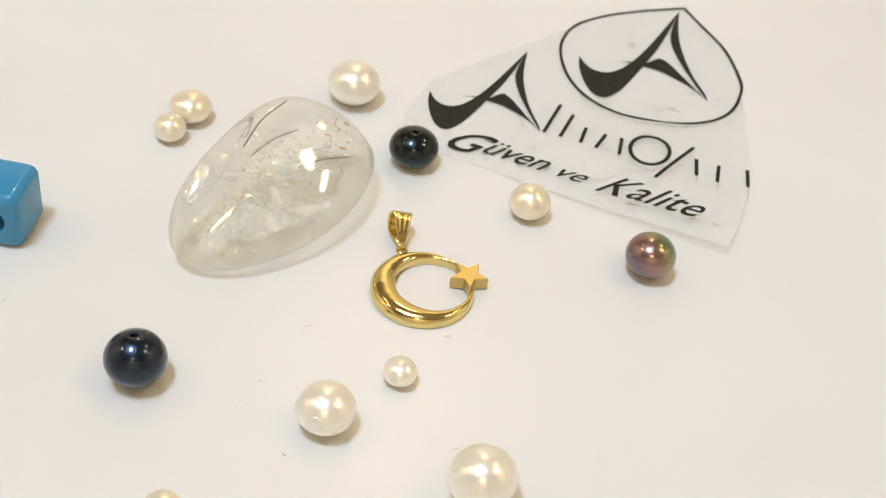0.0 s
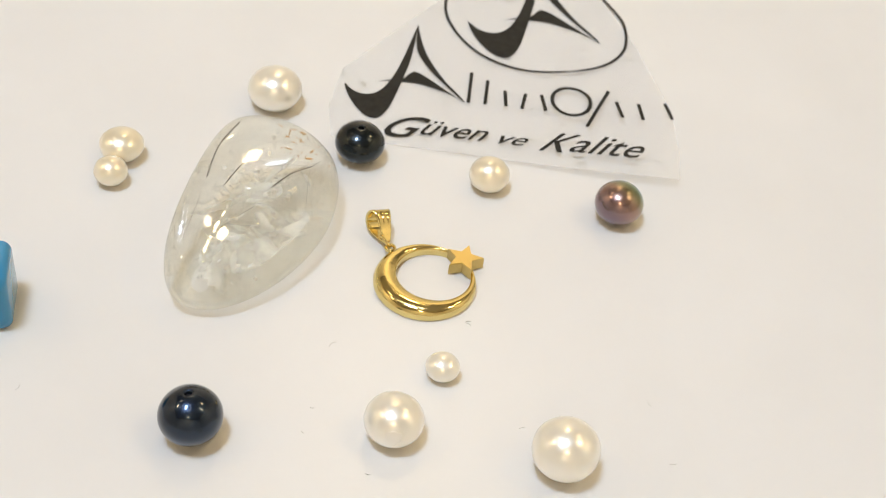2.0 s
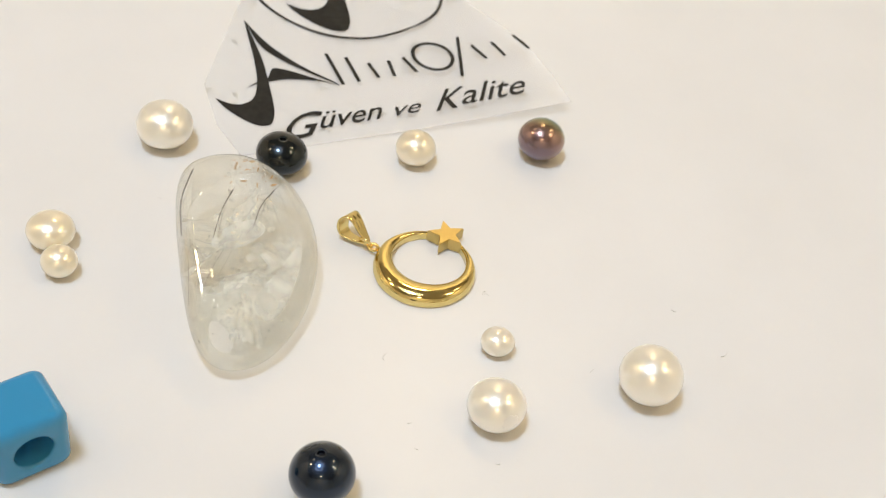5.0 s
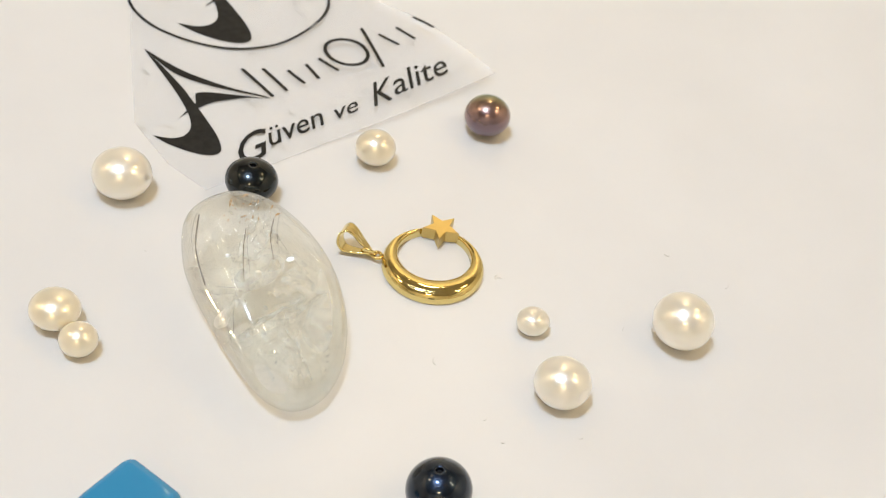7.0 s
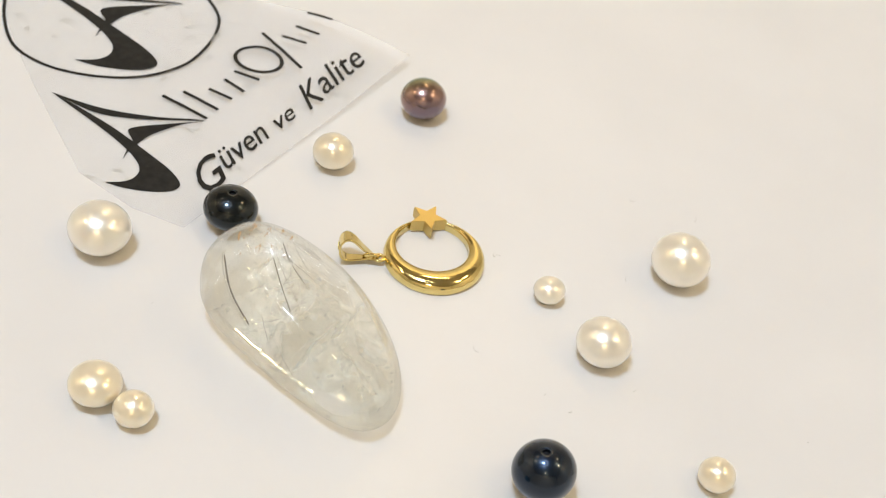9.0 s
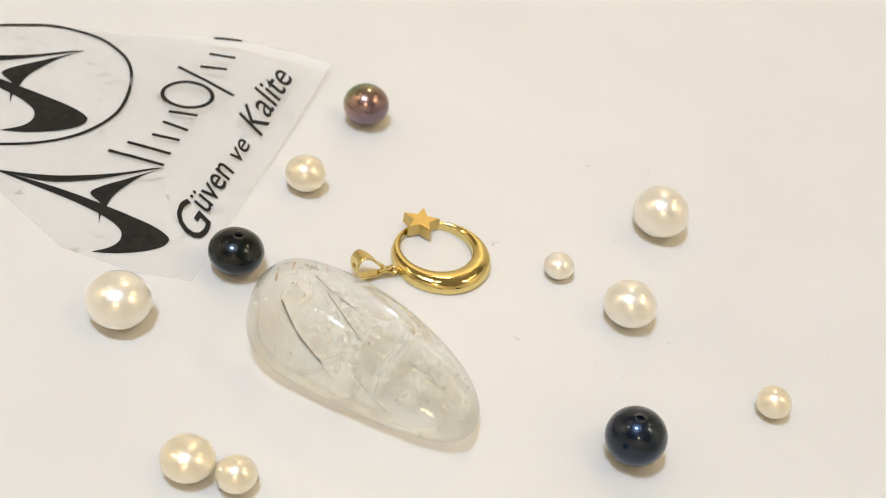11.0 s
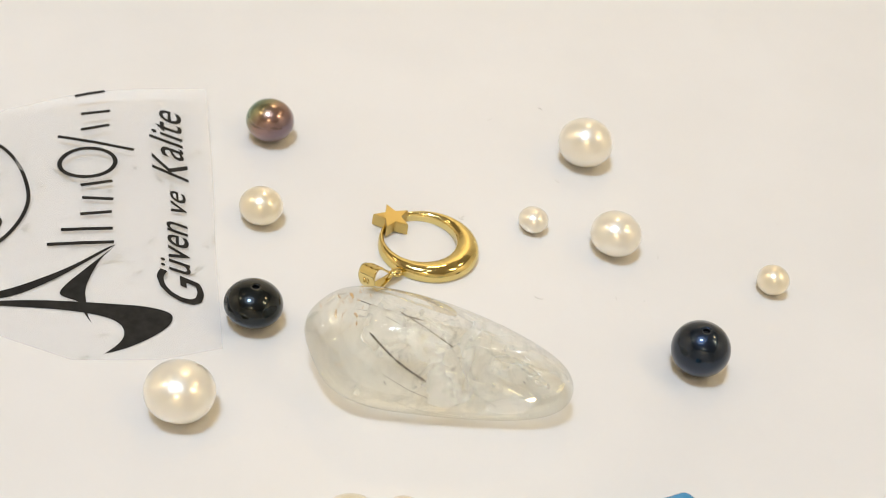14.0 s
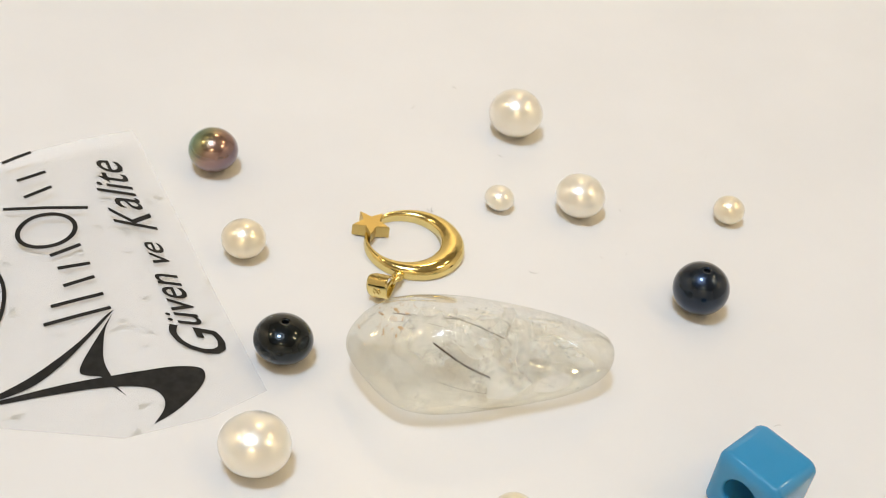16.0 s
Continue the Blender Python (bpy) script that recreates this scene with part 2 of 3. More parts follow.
def empty(name):
    ob = new(name)
    ob.empty_display_size = 0.005
    return ob


MOVING = []


def rides(ob, base=None):
    """A thing that turns with the plate, from its place on it."""
    MOVING.append((ob, base or Matrix()))
    return ob


# ---- setting ----
def box(x0, y0, z0, x1, y1, z1):
    bm = bmesh.new()
    bmesh.ops.create_cube(bm, size=1)
    for v in bm.verts:
        v.co = ((x0 + x1) / 2 + v.co.x * (x1 - x0), (y0 + y1) / 2 + v.co.y * (y1 - y0), (z0 + z1) / 2 + v.co.z * (z1 - z0))
    return bm


# Unseen walls, added close and pale to bounce warm fill onto the plate.
for name, size in (("wall_north", (-1.6, 1.6, -0.03, 1.6, 1.7, CEILING)), ("wall_south", (-1.6, -1.7, -0.03, 1.6, -1.6, CEILING)),
                   ("wall_east", (1.6, -1.7, -0.03, 1.7, 1.7, CEILING)), ("wall_west", (-1.7, -1.7, -0.03, -1.6, 1.7, CEILING))):
    tagged(part(name, box(*size), WALL, smooth=False), "plain light painted wall, unseen, added to bounce fill light", "wall", kind="structure")
tagged(part("ceiling", box(-1.7, -1.7, CEILING, 1.7, 1.7, CEILING + 0.1), CEIL, smooth=False), "plain matt painted ceiling above the counter", "ceiling", kind="structure")
tagged(part("floor", box(-1.7, -1.7, -0.13, 1.7, 1.7, -0.03), COUNTER, smooth=False), "plain light counter surface under the plate", "counter", kind="structure")

for sx, sy, sr, watts, colour, aim in SPOTS_AND_FILL:
    ring = lathe([(sr + 0.004, 0), (sr + 0.03, 0), (sr + 0.034, -0.006), (sr + 0.03, -0.014), (sr + 0.006, -0.016), (sr + 0.004, 0)], 40)
    ob = part("ceiling_spot_or_fill", ring, METAL)
    ob.location = (sx, sy, CEILING - 0.001)
    tagged(ob, "unseen round ceiling lamp with metal trim ring, four added as wall fill", "lamp", "ceiling spots over the counter")
    if sr > 0.12:
        rim = lathe([(0.36, 0), (0.384, 0), (0.386, -0.008), (0.372, -0.014), (0.358, -0.008), (0.36, 0)], 64)
        part("glowing_rim", rim, RIM, ob, "thin glowing ring round the lamp")


# ---- turning plate ----
def turning_plate():
    root = empty("turntable")
    R, r = 0.26, 0.003
    profile = [(0, 0)] + [(R * k / 12, 0) for k in range(1, 12)] + [(R - r + r * math.sin(a), -r + r * math.cos(a)) for a in np.linspace(0, math.pi / 2, 6)]
    profile += [(R, -0.026), (R - 0.004, -0.03), (0, -0.03)]
    part("plate", lathe(profile, 128), PLATE, root, "smooth glossy white round plate")
    rng = random.Random(4)
    for x, y, size in LINT:
        n, a, bend = 5, rng.uniform(0, 6.3), rng.uniform(-1.6, 1.6)
        pts, p = [], Vector((x * U, y * U, 0.00012))
        for k in range(n):
            pts.append(p.copy())
            p = p + Vector((math.cos(a), math.sin(a), 0)) * size * U / n
            a += bend / n * 2
        part("lint_fibre", tube(pts, 0.00004, 4), FIBRE, root)
    tagged(root, "glossy white turntable plate with a few lint fibres", "turntable")
    return rides(root)


LINT = [(-0.99, -0.88, 0.18), (2.58, -2.0, 0.12), (0.99, -2.22, 0.1), (2.55, -2.82, 0.14), (-4.4, -1.22, 0.12), (-1.23, -1.77, 0.07),
        (0.64, -0.59, 0.13), (0.70, -0.64, 0.1), (-0.77, -2.7, 0.08), (-0.63, -4.74, 0.03), (-1.93, 2.78, 0.04), (-1.4, -2.08, 0.06)]


# ---- pearls ----
def pearl(name, a, c, mat, label, x, y, hole=False, lean=0.0, turn=0.0, flaw=None, lumps=0.012, seed=1):
    a, c = a * U, c * U
    rows, hr = 40, 0.038 * U
    profile = []
    if hole:
        profile = [(0, c - 0.18 * U), (hr * 0.9, c - 0.18 * U), (hr, c - 0.02 * U)]
        first = math.asin(hr * 1.15 / a)
    else:
        profile, first = [(0, c)], math.pi / rows
    profile += [(a * math.sin(t), c * math.cos(t)) for t in np.linspace(first, math.pi - math.pi / rows, rows)]
    profile += [(0, -c)]
    bm = lathe(profile, 56)
    for v in bm.verts:
        if not hole or v.co.z < c * 0.9:
            v.co *= 1 + lumps * noise.noise(v.co / a * 0.9 + Vector((seed, 0, 0)))
    tilt = pose(0, 0, 0, lean, 0, turn)
    for v in bm.verts:
        v.co = tilt @ v.co
    low = min(v.co.z for v in bm.verts)
    ob = part(name, bm, mat)
    tagged(ob, label, "pearl", "loose pearls on the plate")
    if hole:
        # A black disc in the bore paints the shade of the hole.
        disc = bmesh.new()
        bmesh.ops.create_circle(disc, cap_ends=True, segments=20, radius=hr * 0.98)
        for v in disc.verts:
            v.co = tilt @ (v.co + Vector((0, 0, c - 0.05 * U)))
        part("hole_shade_disc", disc, HOLE_SHADE, ob, "black disc painted as the shade in the drilled hole")
    if flaw:
        axis = Vector(flaw).normalized()
        side = axis.orthogonal().normalized()
        up = axis.cross(side)
        rings = []
        for k in range(5):
            ring_ = []
            for j in range(28):
                an = 2 * math.pi * j / 28
                w = 0.37 * (k / 4) * (1 + 0.16 * math.sin(2 * an + 1) + 0.12 * math.sin(3 * an) + 0.08 * math.sin(7 * an))
                d = (axis + w * (math.cos(an) * side + math.sin(an) * up)).normalized()
                s = 1 / math.sqrt((d.x ** 2 + d.y ** 2) / a ** 2 + d.z ** 2 / c ** 2)
                ring_.append(d * s * (1.010 if k < 4 else 0.996))
            rings.append(ring_)
        part("flaked_patch", loft(rings[1:], True), CHIP, ob, "flaked patch with a rough edge")
    return rides(ob, pose(x * U, y * U, -low))


pearl("pearl", 0.346, 0.320, BLUEBLACK, "round blue-black pearl with a drilled hole on top", -2.571, -2.049, True, 6, 200, seed=1)
pearl("pearl", 0.336, 0.256, BLACK, "flattened black pearl with a drilled hole beside the sticker", -0.302, 2.589, True, 3, 20, seed=2)
pearl("pearl", 0.318, 0.277, PEACOCK, "purple-brown peacock pearl with a greenish sheen", 2.948, 1.210, seed=3)
pearl("pearl", 0.270, 0.226, CREAM, "small cream pearl lying beside the sticker", 1.353, 1.904, seed=4)
pearl("pearl", 0.374, 0.291, WHITE, "large flattened white button pearl behind the stone", -1.364, 3.772, seed=5, lumps=0.03)
pearl("pearl", 0.288, 0.200, CREAM, "flattened cream pearl touching a smaller one", -3.407, 2.689, seed=6, lumps=0.03)
pearl("pearl", 0.216, 0.184, CREAM, "small round cream pearl touching a larger one", -3.532, 2.179, seed=7)
pearl("pearl", 0.196, 0.153, WHITE, "tiny slightly flattened white pearl near the pendant", 0.242, -1.382, seed=8, lumps=0.05)
pearl("pearl", 0.329, 0.268, WHITE, "white pearl with a flaked patch on its side", -0.421, -2.206, flaw=(-0.2, -0.96, 0.15), seed=9)
pearl("pearl", 0.372, 0.324, WHITE, "largest round white pearl with a pinkish sheen", 1.354, -2.779, seed=10, lumps=0.03)
pearl("pearl", 0.206, 0.183, CREAM, "small round cream pearl near the blue-black pearl", -1.706, -3.81, seed=11)


# ---- tumbled quartz ----
STONE_AT = Vector((-1.775, 1.014, 0.525))
FACETS = [  # azimuth, elevation (degrees) and distance of each worn facet
    (-8.2, -46.8, 1.204), (16.1, -81.7, 0.604), (192.9, -47.7, 1.311), (180.1, 31.3, 1.480), (160.6, -66.6, 1.034), (275.6, -65.9, 1.670),
    (292.6, -52.2, 1.409), (322.0, 43.8, 0.905), (-61.8, 26.2, 0.882), (69.6, 47.0, 1.349), (97.3, 83.5, 0.925), (155.7, -6.8, 0.775),
    (161.1, 31.4, 1.294), (-37.1, 45.4, 0.872), (4.3, 31.5, 1.024), (300.2, 53.9, 0.770), (-11.3, -33.7, 1.143), (92.0, -2.7, 1.339),
    (159.1, 13.0, 0.933), (294.8, 58.3, 0.773), (247.3, 19.7, 1.474), (322.8, 40.8, 0.887), (-47.9, 56.7, 0.424), (2.6, -79.8, 0.460),
]
FACET_NORMALS = np.array([[math.cos(radians(a)) * math.cos(radians(e)) / d, math.sin(radians(a)) * math.cos(radians(e)) / d, math.sin(radians(e)) / d] for a, e, d in FACETS])


def stone_reach(d):
    """How far the stone reaches from its middle in a direction."""
    return float((np.maximum(0, FACET_NORMALS @ np.array(d)) ** 5).sum() ** (-1 / 5))


def quartz_stone():
    root = empty("quartz_stone")
    bm = bmesh.new()
    bmesh.ops.create_icosphere(bm, subdivisions=6, radius=1)
    for v in bm.verts:
        d = v.co.normalized()
        v.co = d * stone_reach(d) * U * (1 + 0.0015 * noise.noise(d * 4))
    part("body", bm, QUARTZ, root)
    def inside(x, y, z):
        """A place in the stone, kept under its skin."""
        p = Vector((x, y, z)) - STONE_AT
        reach = stone_reach(p.normalized()) * 0.96
        return (p if p.length < reach else p.normalized() * reach) * U
    for places, r in NEEDLES:
        part("needle", tube(curve_through([inside(*q) for q in places], 6, False), r * U), NEEDLE, root, "dark needle inclusion, two of the set being painted reflections")
    # Two smooth white planes, painted internal reflections, one along the thin flank.
    for corners in INNER_PLANES:
        flat = bmesh.new()
        rim = curve_through([inside(*q) for q in corners], 6)
        hub = flat.verts.new(sum(rim, Vector()) / len(rim))
        edge = [flat.verts.new(q) for q in rim]
        for j in range(len(edge)):
            flat.faces.new((hub, edge[j], edge[(j + 1) % len(edge)]))
        part("inner_glare", flat, PLANE, root, "white inner sheet painted as bright internal reflection")
    rng = random.Random(11)
    for x, y, z, size, tx, ty in VEILS:
        sheet = bmesh.new()
        bmesh.ops.create_grid(sheet, x_segments=14, y_segments=14, size=1)
        turn = pose(0, 0, 0, tx, ty, rng.uniform(0, 180))
        drop = []
        for v in sheet.verts:
            if v.co.length > 0.8 + 0.25 * noise.noise(v.co * 2 + Vector((x, y, z))):
                drop.append(v)
        bmesh.ops.delete(sheet, geom=drop, context="VERTS")
        c = Vector((x, y, z))
        for v in sheet.verts:
            wave = 0.16 * noise.noise(v.co * 1.7 + Vector((x * 3, y, 0)))
            q = c + turn @ Vector((v.co.x * size, v.co.y * size * 0.7, wave * size))
            v.co = inside(*q)
        part("milky_veil", sheet, VEIL, root, "milky fracture veil")
    # White flakes for small fractures, their sparkle painted in to brighten the inside.
    for k in range(110):
        way = Vector((rng.gauss(0, 1), rng.gauss(0, 1), rng.gauss(0.3, 0.6))).normalized()
        at = way * stone_reach(way) * rng.uniform(0.35, 0.88) * U
        if k % 3 == 1:
            at = inside(-1.75 + rng.gauss(0, 0.2), 1.2 + rng.gauss(0, 0.16), 0.72 + rng.gauss(0, 0.1))
        if k % 3 == 0:
            at = inside(-2.25 + rng.gauss(0, 0.25), 0.15 + rng.gauss(0, 0.25), 0.35 + rng.gauss(0, 0.2))
        size = 0.010 * 5 ** rng.random() * U
        tilt = pose(0, 0, 0, rng.uniform(-60, 60), rng.uniform(-60, 60), rng.uniform(0, 360))
        flake = bmesh.new()
        rim = []
        for j in range(9):
            a = 2 * math.pi * j / 9
            r = size * rng.uniform(0.55, 1.0)
            rim.append(flake.verts.new(at + tilt @ Vector((r * math.cos(a) * 1.4, r * math.sin(a) * 0.8, rng.uniform(-0.1, 0.1) * size))))
        hub = flake.verts.new(at)
        for j in range(9):
            flake.faces.new((hub, rim[j], rim[(j + 1) % 9]))
        part("fracture_glint", flake, GLINT, root, "white flake painted as the sparkle of an inner fracture")
    for k in range(40):
        q = Vector((-1.18 + rng.gauss(0, 0.2), 1.92 + rng.gauss(0, 0.14), 0.88 + rng.gauss(0, 0.22)))
        flake = bmesh.new()
        bmesh.ops.create_icosphere(flake, subdivisions=2, radius=1)
        s = 0.005 * 6 ** rng.random()
        at = inside(*q)
        tilt = pose(0, 0, 0, rng.uniform(0, 180), rng.uniform(0, 180), 0)
        for v in flake.verts:
            v.co = at + tilt @ Vector((v.co.x * s * U * 1.8, v.co.y * s * U * 0.6, v.co.z * s * U * 0.2)) * (1 + 0.9 * noise.noise(v.co * 1.6 + q * 9))
        part("rust_stain", flake, STAIN, root, "rusty brown inclusion")
    tagged(root, "tumbled clear quartz with milky veils and dark needles", "crystal")
    return rides(root, Matrix.Translation(STONE_AT * U))


NEEDLES = [  # three places along each needle, and its radius; fifth and last imitate reflections
    (((-1.90, 1.95, 1.12), (-2.17, 1.74, 0.91), (-2.33, 1.44, 0.66)), 0.011), (((-1.64, 1.48, 1.05), (-1.90, 1.28, 0.99), (-2.13, 1.05, 0.85)), 0.007),
    (((-0.98, 1.63, 0.66), (-1.30, 1.40, 0.72), (-1.56, 1.12, 0.74)), 0.008), (((-1.60, 1.43, 0.81), (-1.35, 1.53, 0.76), (-1.10, 1.58, 0.69)), 0.0025),
    (((-1.65, 1.58, 0.12), (-1.98, 1.33, 0.09), (-2.28, 1.04, 0.10)), 0.003), (((-1.04, 1.69, 0.60), (-1.12, 1.22, 0.42), (-1.14, 0.80, 0.20)), 0.0022),
    (((-2.42, 1.09, 0.62), (-2.54, 0.88, 0.46), (-2.64, 0.69, 0.33)), 0.002)]
# Outlines of the white sheets that stand in for internal reflections.
INNER_PLANES = [((-1.16, 0.75, 0.55), (-1.05, 0.35, 0.5), (-1.35, -0.05, 0.45), (-1.75, -0.2, 0.42), (-2.05, -0.05, 0.45), (-2.05, 0.25, 0.5), (-1.6, 0.5, 0.55)),
                ((-1.95, 1.35, 0.6), (-1.5, 1.3, 0.66), (-1.45, 1.05, 0.68), (-1.75, 0.95, 0.66), (-2.05, 1.1, 0.6))]
VEILS = [(-1.8, 1.2, 0.5, 0.7, 20, 35), (-1.5, 1.6, 0.55, 0.6, -30, 50), (-2.1, 0.7, 0.5, 0.6, 60, 10), (-2.2, 0.2, 0.4, 0.5, 35, -40),
         (-1.4, 1.0, 0.4, 0.6, 10, -20), (-1.2, 1.8, 0.4, 0.5, 70, 30), (-2.3, 1.1, 0.45, 0.5, -50, 15), (-1.7, 0.5, 0.6, 0.5, 15, 65),
         (-1.9, 1.6, 0.35, 0.6, 5, 10), (-2.0, 0.4, 0.3, 0.6, -10, 5)]
quartz_stone()


# ---- gold pendant ----
def pendant():
    root = empty("pendant")
    c, ro = Vector((0.25, 0.10)), 0.632
    ci, ri = Vector((0.363, 0.167)), 0.458
    loops = []
    for k in range(120):
        a = 2 * math.pi * k / 120
        d = Vector((math.cos(a), math.sin(a)))
        off = c - ci
        inner = -off.dot(d) + math.sqrt(max(off.dot(d) ** 2 - off.length_squared + ri * ri, 0))
        wide = ro - inner
        h = 0.105 + 0.07 * min(wide / 0.3, 1)
        loop = []
        for s, z in ((0.0, 0.30), (0.035, 0.55), (0.12, 0.78), (0.28, 0.94), (0.48, 1.0), (0.70, 0.97), (0.88, 0.88), (0.985, 0.76), (1.0, 0.66),
                     (1.0, 0.05), (0.96, 0.0), (0.5, 0.0), (0.06, 0.0), (0.012, 0.1)):
            r = ro - s * wide
            loop.append(((c.x + r * d.x) * U, (c.y + r * d.y) * U, z * h * U))
        loops.append(loop)
    bm = loft(loops + loops[:1], False)
    bmesh.ops.remove_doubles(bm, verts=bm.verts, dist=1e-7)
    part("crescent", bm, GOLD, root)
    star = []
    for z, s in ((0.02, 0.97), (0.03, 1.0), (0.165, 1.0), (0.180, 0.975), (0.187, 0.93)):
        loop = []
        for k in range(10):
            a, r = radians(-6 + 36 * k), (0.245 if k % 2 == 0 else 0.112) * s
            loop.append(((0.774 + r * math.cos(a)) * U, (0.375 + r * math.sin(a)) * U, z * U))
        star.append(loop)
    part("star", loft(star), SATIN, root, "satin star with five points", smooth=False)
    def torus(name, centre, R, r, turn):
        loops_ = []
        for k in range(40):
            a = 2 * math.pi * k / 40
            mid = Vector((R * math.cos(a), R * math.sin(a), 0))
            out = mid.normalized()
            loops_.append([Vector(centre) * U + (turn @ (mid + r * (math.cos(b) * out + math.sin(b) * Vector((0, 0, 1))))) * U for b in (2 * math.pi * j / 14 for j in range(14))])
        bm_ = loft(loops_ + loops_[:1], False)
        bmesh.ops.remove_doubles(bm_, verts=bm_.verts, dist=1e-7)
        return part(name, bm_, GOLD, root)
    along = math.degrees(math.atan2(0.93, -0.36))
    torus("fixed_loop", (-0.105, 0.70, 0.075), 0.055, 0.022, pose(0, 0, 0, 0, 0, along))
    torus("jump_ring", (-0.155, 0.79, 0.10), 0.085, 0.021, pose(0, 0, 0, 0, 0, along) @ pose(0, 0, 0, 62, 0, 0))
    # The bail: a band folded into a drop, narrow at the ring, wide and ribbed at its outer end.
    path = curve_through([(0.0, 0.10), (0.13, 0.20), (0.26, 0.325), (0.37, 0.36), (0.45, 0.27), (0.45, 0.13), (0.37, 0.035), (0.2, 0.035), (0.05, 0.06)], 5)
    loops = []
    n = len(path)
    for k, p in enumerate(path):
        q = path[(k + 1) % n] - path[k - 1]
        out = Vector((q.y, -q.x)).normalized() * -1
        half = 0.045 + 0.105 * min(max(p.x, 0) / 0.40, 1) ** 0.8
        half *= 0.7 + 0.3 * min(max(p.y / 0.2, 0), 1)
        top = min(max((p.y - 0.2) / 0.1, 0), 1)
        loop = []
        for s in np.linspace(-1, 1, 13):
            rib = 0.006 * top * min(max((0.40 - p.x) / 0.1, 0), 1) * math.cos(3 * math.pi * s) * min(max(p.x, 0) / 0.2, 1)
            loop.append((p.x + out.x * (0.014 + rib), s * half, p.y + out.y * (0.014 + rib)))
        for s in np.linspace(1, -1, 13):
            loop.append((p.x - out.x * 0.012, s * half * 0.97, p.y - out.y * 0.012))
        loops.append([(x * U, y * U, z * U) for x, y, z in loop])
    bm = loft(loops + loops[:1], False)
    bmesh.ops.remove_doubles(bm, verts=bm.verts, dist=1e-7)
    bail = part("bail", bm, GOLD, root, "ribbed tapered bail")
    for side in (-0.03, 0.03):
        ring_ = curve_through([(side + 0.022 * math.cos(a), 0.2 + 0.042 * math.sin(a)) for a in (0, 1.57, 3.14, 4.71)], 4)
        part("hallmark", tube([Vector((0.478, p.x, p.y)) * U for p in list(ring_) + [ring_[0]]], 0.007 * U), GOLD, bail, "tiny stamped hallmark")
    bail.matrix_basis = pose(-0.15 * U, 0.78 * U, 0.03 * U, 0, 0, along) @ pose(0, 0, 0, 15) @ Matrix.Scale(0.87, 4)
    tagged(root, "polished yellow gold crescent and star pendant with bail", "pendant")
    return rides(root)


pendant()


# ---- blue bead ----
def cube_bead():
    s, r, hole = 0.394, 0.115, 0.205
    def square(half, y):
        out = []
        k = min(r, half)
        for q in range(4):
            for j in range(12):
                a = math.pi / 2 * (q + j / 11)
                cx = (half - k) * (1 if q in (0, 3) else -1)
                cz = (half - k) * (1 if q in (0, 1) else -1)
                out.append((cx + k * math.cos(a), y, cz + k * math.sin(a)))
        return out
    def circle(rad, y):
        return [(rad * math.cos(a), y, rad * math.sin(a)) for q in range(4) for a in (math.pi / 2 * (q + j / 11 * 0.999) for j in range(12))]
    bore = [circle(hole, y) for y in (0.0, 0.1, 0.2, s - 0.035)]
    face = []
    for a in np.linspace(0, math.pi / 2, 4):
        face.append(circle(hole + 0.035 * (1 - math.cos(a)), s - 0.035 + 0.035 * math.sin(a)))
    for a in np.linspace(math.pi / 2, 0, 7):
        face.append(square(s - r + r * math.cos(a), s - r + r * math.sin(a)))
    def both(half):
        return [[(x * U, y * U * 0.96, z * U) for x, y, z in loop] for loop in half]
    def mirrored(half):
        return [[(x, -y, z) for x, y, z in loop] for loop in half]
    ob = empty("cube_bead")
    part("shell", loft(both(face + mirrored(face)[::-1]), False), BLUE, ob)
    part("bore", loft(both(mirrored(bore)[::-1] + bore[1:]), False), BLUE, ob, "round bore through the bead")
    tagged(ob, "turquoise-blue acrylic cube bead with a large round hole", "bead")
    return rides(ob, pose(-4.92 * U, -0.052 * U, s * U, 0, 0, -0.5))


cube_bead()


# ---- sticker ----
def lift(x, y):
    """The film's lettered end curls a little off the plate."""
    return 0.004 + 0.18 * min(max(x / 4.8, 0), 1) ** 1.7 * min(max((3.0 - y) / 1.4, 0.1), 1)


def sheet(name, outline, mat, parent, up, thick=0.006, label=""):
    """A flat shape laid on the film."""
    bm = bmesh.new()
    top = [bm.verts.new((x * U, y * U, 0)) for x, y in outline]
    face = bm.faces.new(top)
    face.normal_update()
    bmesh.ops.triangulate(bm, faces=[face])
    bmesh.ops.subdivide_edges(bm, edges=[e for e in bm.edges if e.calc_length() > 0.5 * U], cuts=3)
    bmesh.ops.triangulate(bm, faces=bm.faces)
    for v in bm.verts:
        v.co.z = (lift(v.co.x / U, v.co.y / U) + up) * U
    extra = bmesh.ops.extrude_face_region(bm, geom=bm.faces[:])
    for v in extra["geom"]:
        if isinstance(v, bmesh.types.BMVert):
            v.co.z += thick * U
    return part(name, bm, mat, parent, label, smooth=False)


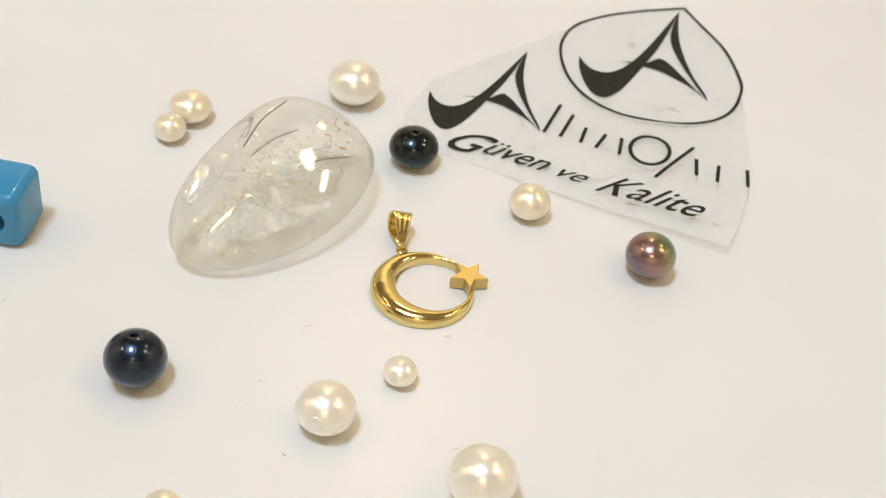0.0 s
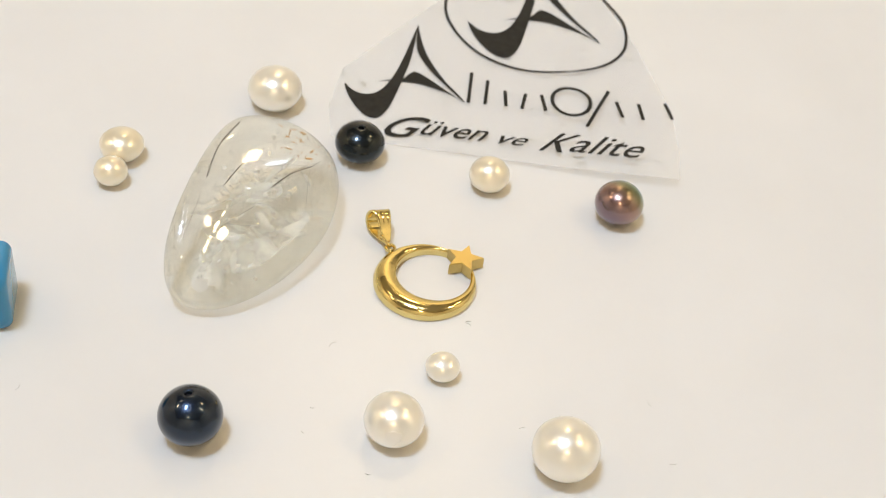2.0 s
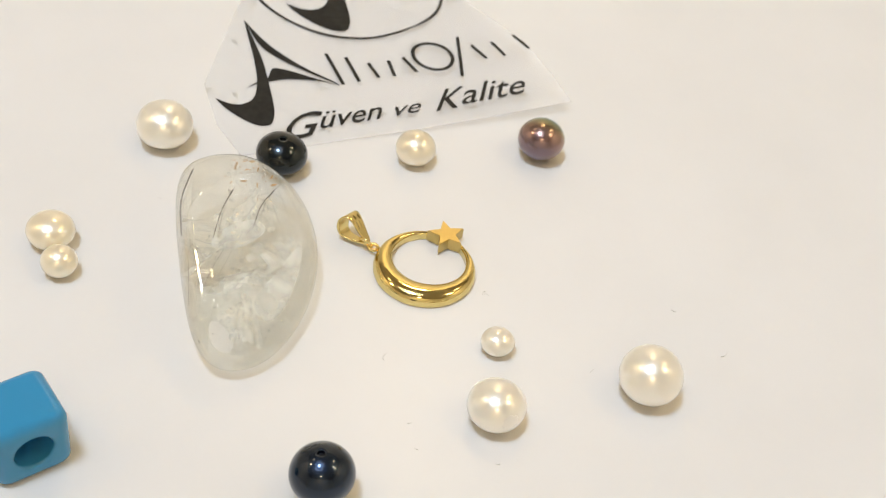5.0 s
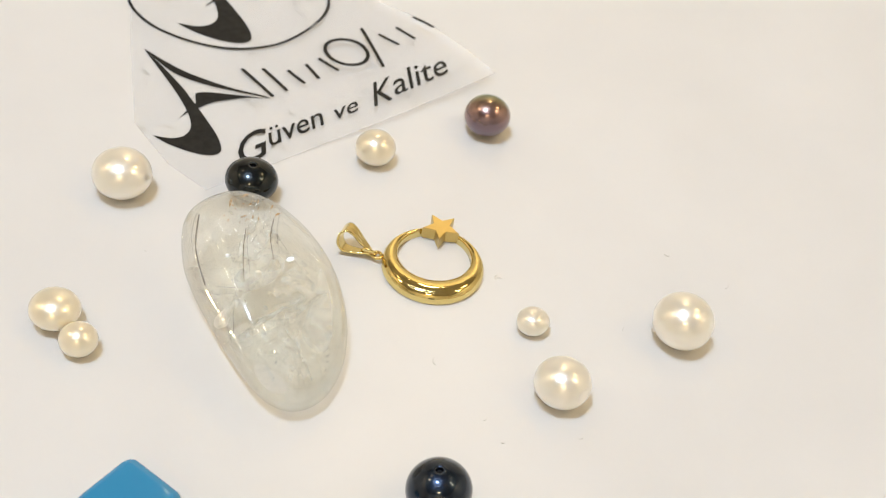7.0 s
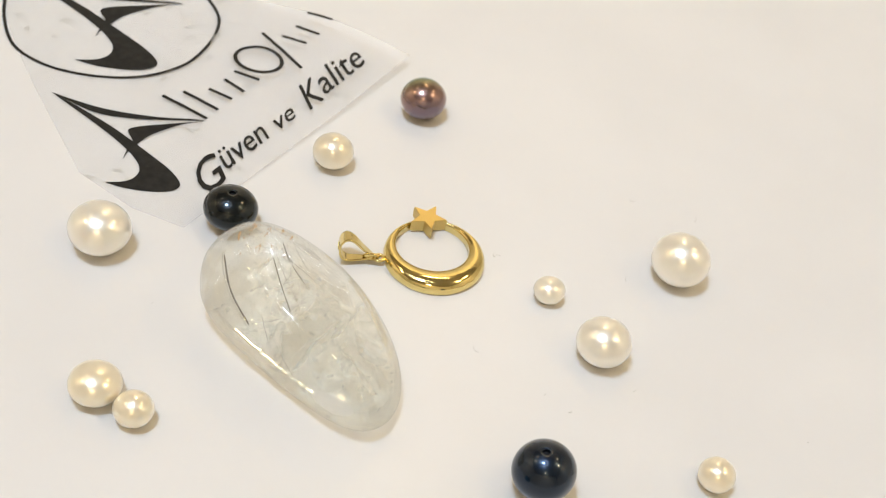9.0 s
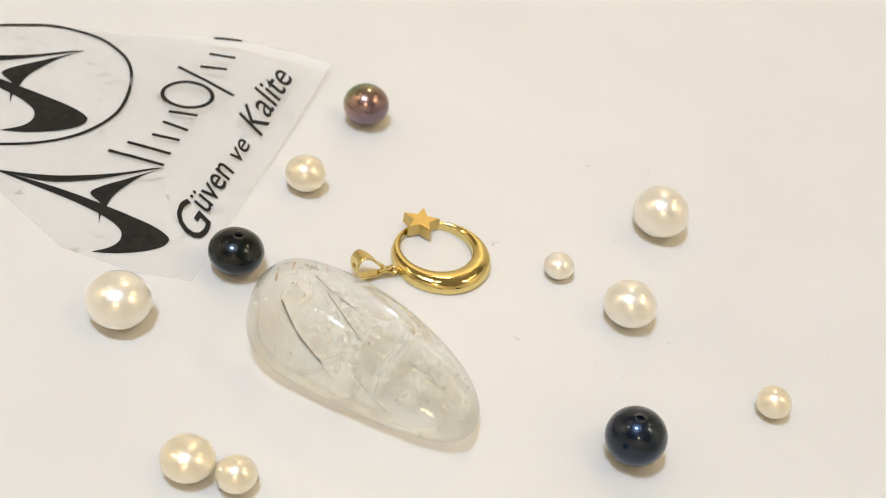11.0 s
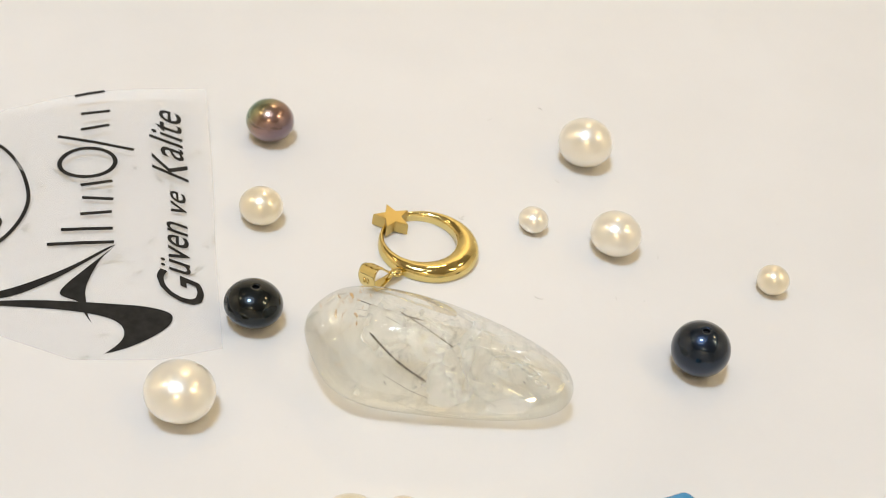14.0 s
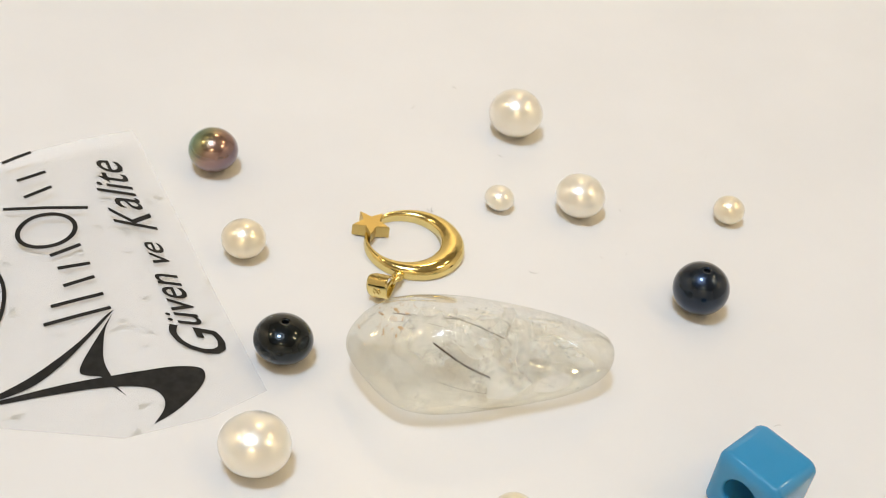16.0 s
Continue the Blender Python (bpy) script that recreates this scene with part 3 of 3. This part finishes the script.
def band(name, line, width, mat, parent, up, closed=True):
    """A drawn line of even width."""
    n, pts = len(line), [Vector(p) for p in line]
    loops = []
    for k in range(n):
        q = pts[(k + 1) % n] - pts[k - 1] if closed else pts[min(k + 1, n - 1)] - pts[max(k - 1, 0)]
        side = Vector((-q.y, q.x)).normalized() * width / 2
        a, b = pts[k] + side, pts[k] - side
        z = lift(pts[k].x, pts[k].y) + up
        loops.append([(a.x * U, a.y * U, z * U), (b.x * U, b.y * U, z * U), (b.x * U, b.y * U, (z + 0.004) * U), (a.x * U, a.y * U, (z + 0.004) * U)])
    bm = loft(loops + loops[:1], False) if closed else loft(loops)
    bmesh.ops.remove_doubles(bm, verts=bm.verts, dist=1e-8)
    return part(name, bm, mat, parent, smooth=False)


BLOB = [(0.0, 1.29), (0.16, 1.13), (0.32, 1.08), (0.48, 1.15), (0.6, 1.36), (0.69, 1.7), (0.76, 2.15), (0.82, 2.7), (0.86, 3.04), (0.87, 2.5), (0.86, 2.0), (0.82, 1.6),
        (0.77, 1.2), (0.71, 0.83), (0.61, 0.59), (0.5, 0.55), (0.37, 0.62), (0.22, 0.8), (0.08, 1.05)]
LEG = [(0.86, 3.04), (0.89, 2.57), (0.97, 2.23), (1.19, 1.86), (1.47, 1.5), (1.76, 1.16), (1.69, 1.29), (1.43, 1.63), (1.22, 1.99), (1.06, 2.33), (0.94, 2.71)]
CROSS = [(0.48, 1.43), (0.66, 1.52), (0.82, 1.58), (0.9, 1.72), (0.97, 1.78), (1.11, 1.71), (1.36, 1.5), (1.74, 1.17), (1.5, 1.34), (1.19, 1.46), (1.0, 1.5), (0.81, 1.49), (0.64, 1.48)]
DROP = [(2.62, 5.61), (3.04, 5.22), (3.52, 4.76), (3.9, 4.16), (4.05, 3.75), (4.05, 3.17), (3.84, 2.73), (3.54, 2.45), (3.11, 2.26),
        (2.58, 2.18), (2.09, 2.33), (1.7, 2.64), (1.38, 3.12), (1.22, 3.61), (1.26, 4.17), (1.62, 4.73), (2.08, 5.18)]
FILM_EDGE = [(0.03, 0.02), (1.6, 0.0), (3.2, -0.05), (4.80, -0.06), (4.80, 0.6), (4.72, 1.45), (4.62, 1.85), (4.44, 2.55), (4.24, 3.25), (3.7, 4.45), (2.63, 5.72), (2.1, 5.3),
             (1.7, 4.83), (1.23, 4.06), (0.77, 3.25), (-0.07, 1.64), (-0.12, 0.71)]
BARS = [((1.79, 1.94), (1.81, 1.18)), ((2.04, 1.79), (2.05, 1.19)), ((2.31, 1.57), (2.35, 1.20)), ((2.61, 1.55), (2.58, 1.18)), ((2.84, 1.57), (2.92, 1.19)),
        ((3.81, 1.86), (3.52, 0.92)), ((3.92, 1.58), (4.02, 1.22)), ((4.24, 1.58), (4.31, 1.21)), ((4.62, 1.66), (4.72, 1.28))]


def word(text, x0, x1, y0, y1, parent, shear=0.5):
    """A printed word, fitted into its box on the film."""
    font = bpy.data.curves.new("lettering", "FONT")
    font.body, font.shear, font.resolution_u, font.offset = text, shear, 3, 0.004
    ob = bpy.data.objects.new("lettering", font)
    scene.collection.objects.link(ob)
    bpy.context.view_layer.update()
    me = bpy.data.meshes.new_from_object(ob.evaluated_get(bpy.context.evaluated_depsgraph_get()))
    bpy.data.objects.remove(ob)
    xs, ys = [v.co.x for v in me.vertices], [v.co.y for v in me.vertices]
    lo, hi, bo, to = min(xs), max(xs), min(ys), max(ys)
    for v in me.vertices:
        x = x0 + (v.co.x - lo) / (hi - lo) * (x1 - x0)
        y = y0 + (v.co.y - bo) / (to - bo) * (y1 - y0)
        v.co = (x * U, y * U, (lift(x, y) + 0.011) * U)
    me.materials.append(INK)
    made = new("lettering", me)
    made.parent = parent
    return made


def sticker():
    root = empty("sticker")
    sheet("film", FILM_EDGE, FILM, root, 0.0, 0.003, label="translucent frosted plastic film cut by hand")
    def logo(m):
        for name, outline in (("emblem_stroke", BLOB), ("emblem_leg", LEG), ("emblem_bar", CROSS)):
            sharp = {"emblem_stroke": (0, 8), "emblem_leg": (0, 5), "emblem_bar": (0, 7)}[name]
            pts = []
            for a, b in zip(sharp, sharp[1:] + (len(outline),)):
                seg = [outline[k % len(outline)] for k in range(a, b + 1)]
                pts += [tuple(m @ Vector((p.x, p.y, 0)))[:2] for p in curve_through([(x, y) for x, y in seg], 4, False)[:-1]]
            sheet(name, pts, INK, root, 0.0065, 0.003)
    logo(Matrix())
    logo(LOGO)
    pts = curve_through(DROP, 5, False) + curve_through([DROP[-1], DROP[0]], 5, False)[1:-1]
    band("emblem_outline", pts, 0.045, INK, root, 0.0065)
    for a, b in BARS:
        band("printed_bar", [a, ((a[0] + b[0]) / 2, (a[1] + b[1]) / 2), b], 0.05, INK, root, 0.0065, False)
    oval = [(3.275 + 0.27 * math.cos(t) - 0.06 * math.sin(t), 1.49 + 0.335 * math.sin(t) + 0.05 * math.cos(t)) for t in np.linspace(0, 2 * math.pi, 37)[:-1]]
    band("printed_oval", oval, 0.055, INK, root, 0.0065)
    word("G", 0.72, 1.34, 0.18, 0.70, root, 0.7)
    word("üven", 1.22, 2.16, 0.31, 0.65, root, 0.6)
    word("ve", 2.31, 2.72, 0.31, 0.50, root, 0.6)
    word("K", 2.87, 3.46, 0.26, 0.70, root, 0.8)
    word("alite", 3.29, 4.33, 0.30, 0.72, root, 0.6)
    tagged(root, "translucent sticker with a black printed emblem and slogan", "sticker")
    return rides(root, pose(-0.67 * U, 3.04 * U, 0, 0, 0, math.degrees(math.atan2(-1.22, 4.63))))


LOGO = Matrix.Translation((1.59, 3.36, 0)) @ Matrix.Rotation(radians(0.6), 4, "Z") @ Matrix.Diagonal((1.18, 1.2, 1, 1)) @ Matrix.Translation((0.0, -1.3, 0))
sticker()
turning_plate()


def motions():
    for ob, base in MOVING:
        walk(ob, [(t, pose(0, 0, 0, 0, 0, turn) @ LEAN @ base) for t, turn in TURNS])


motions()
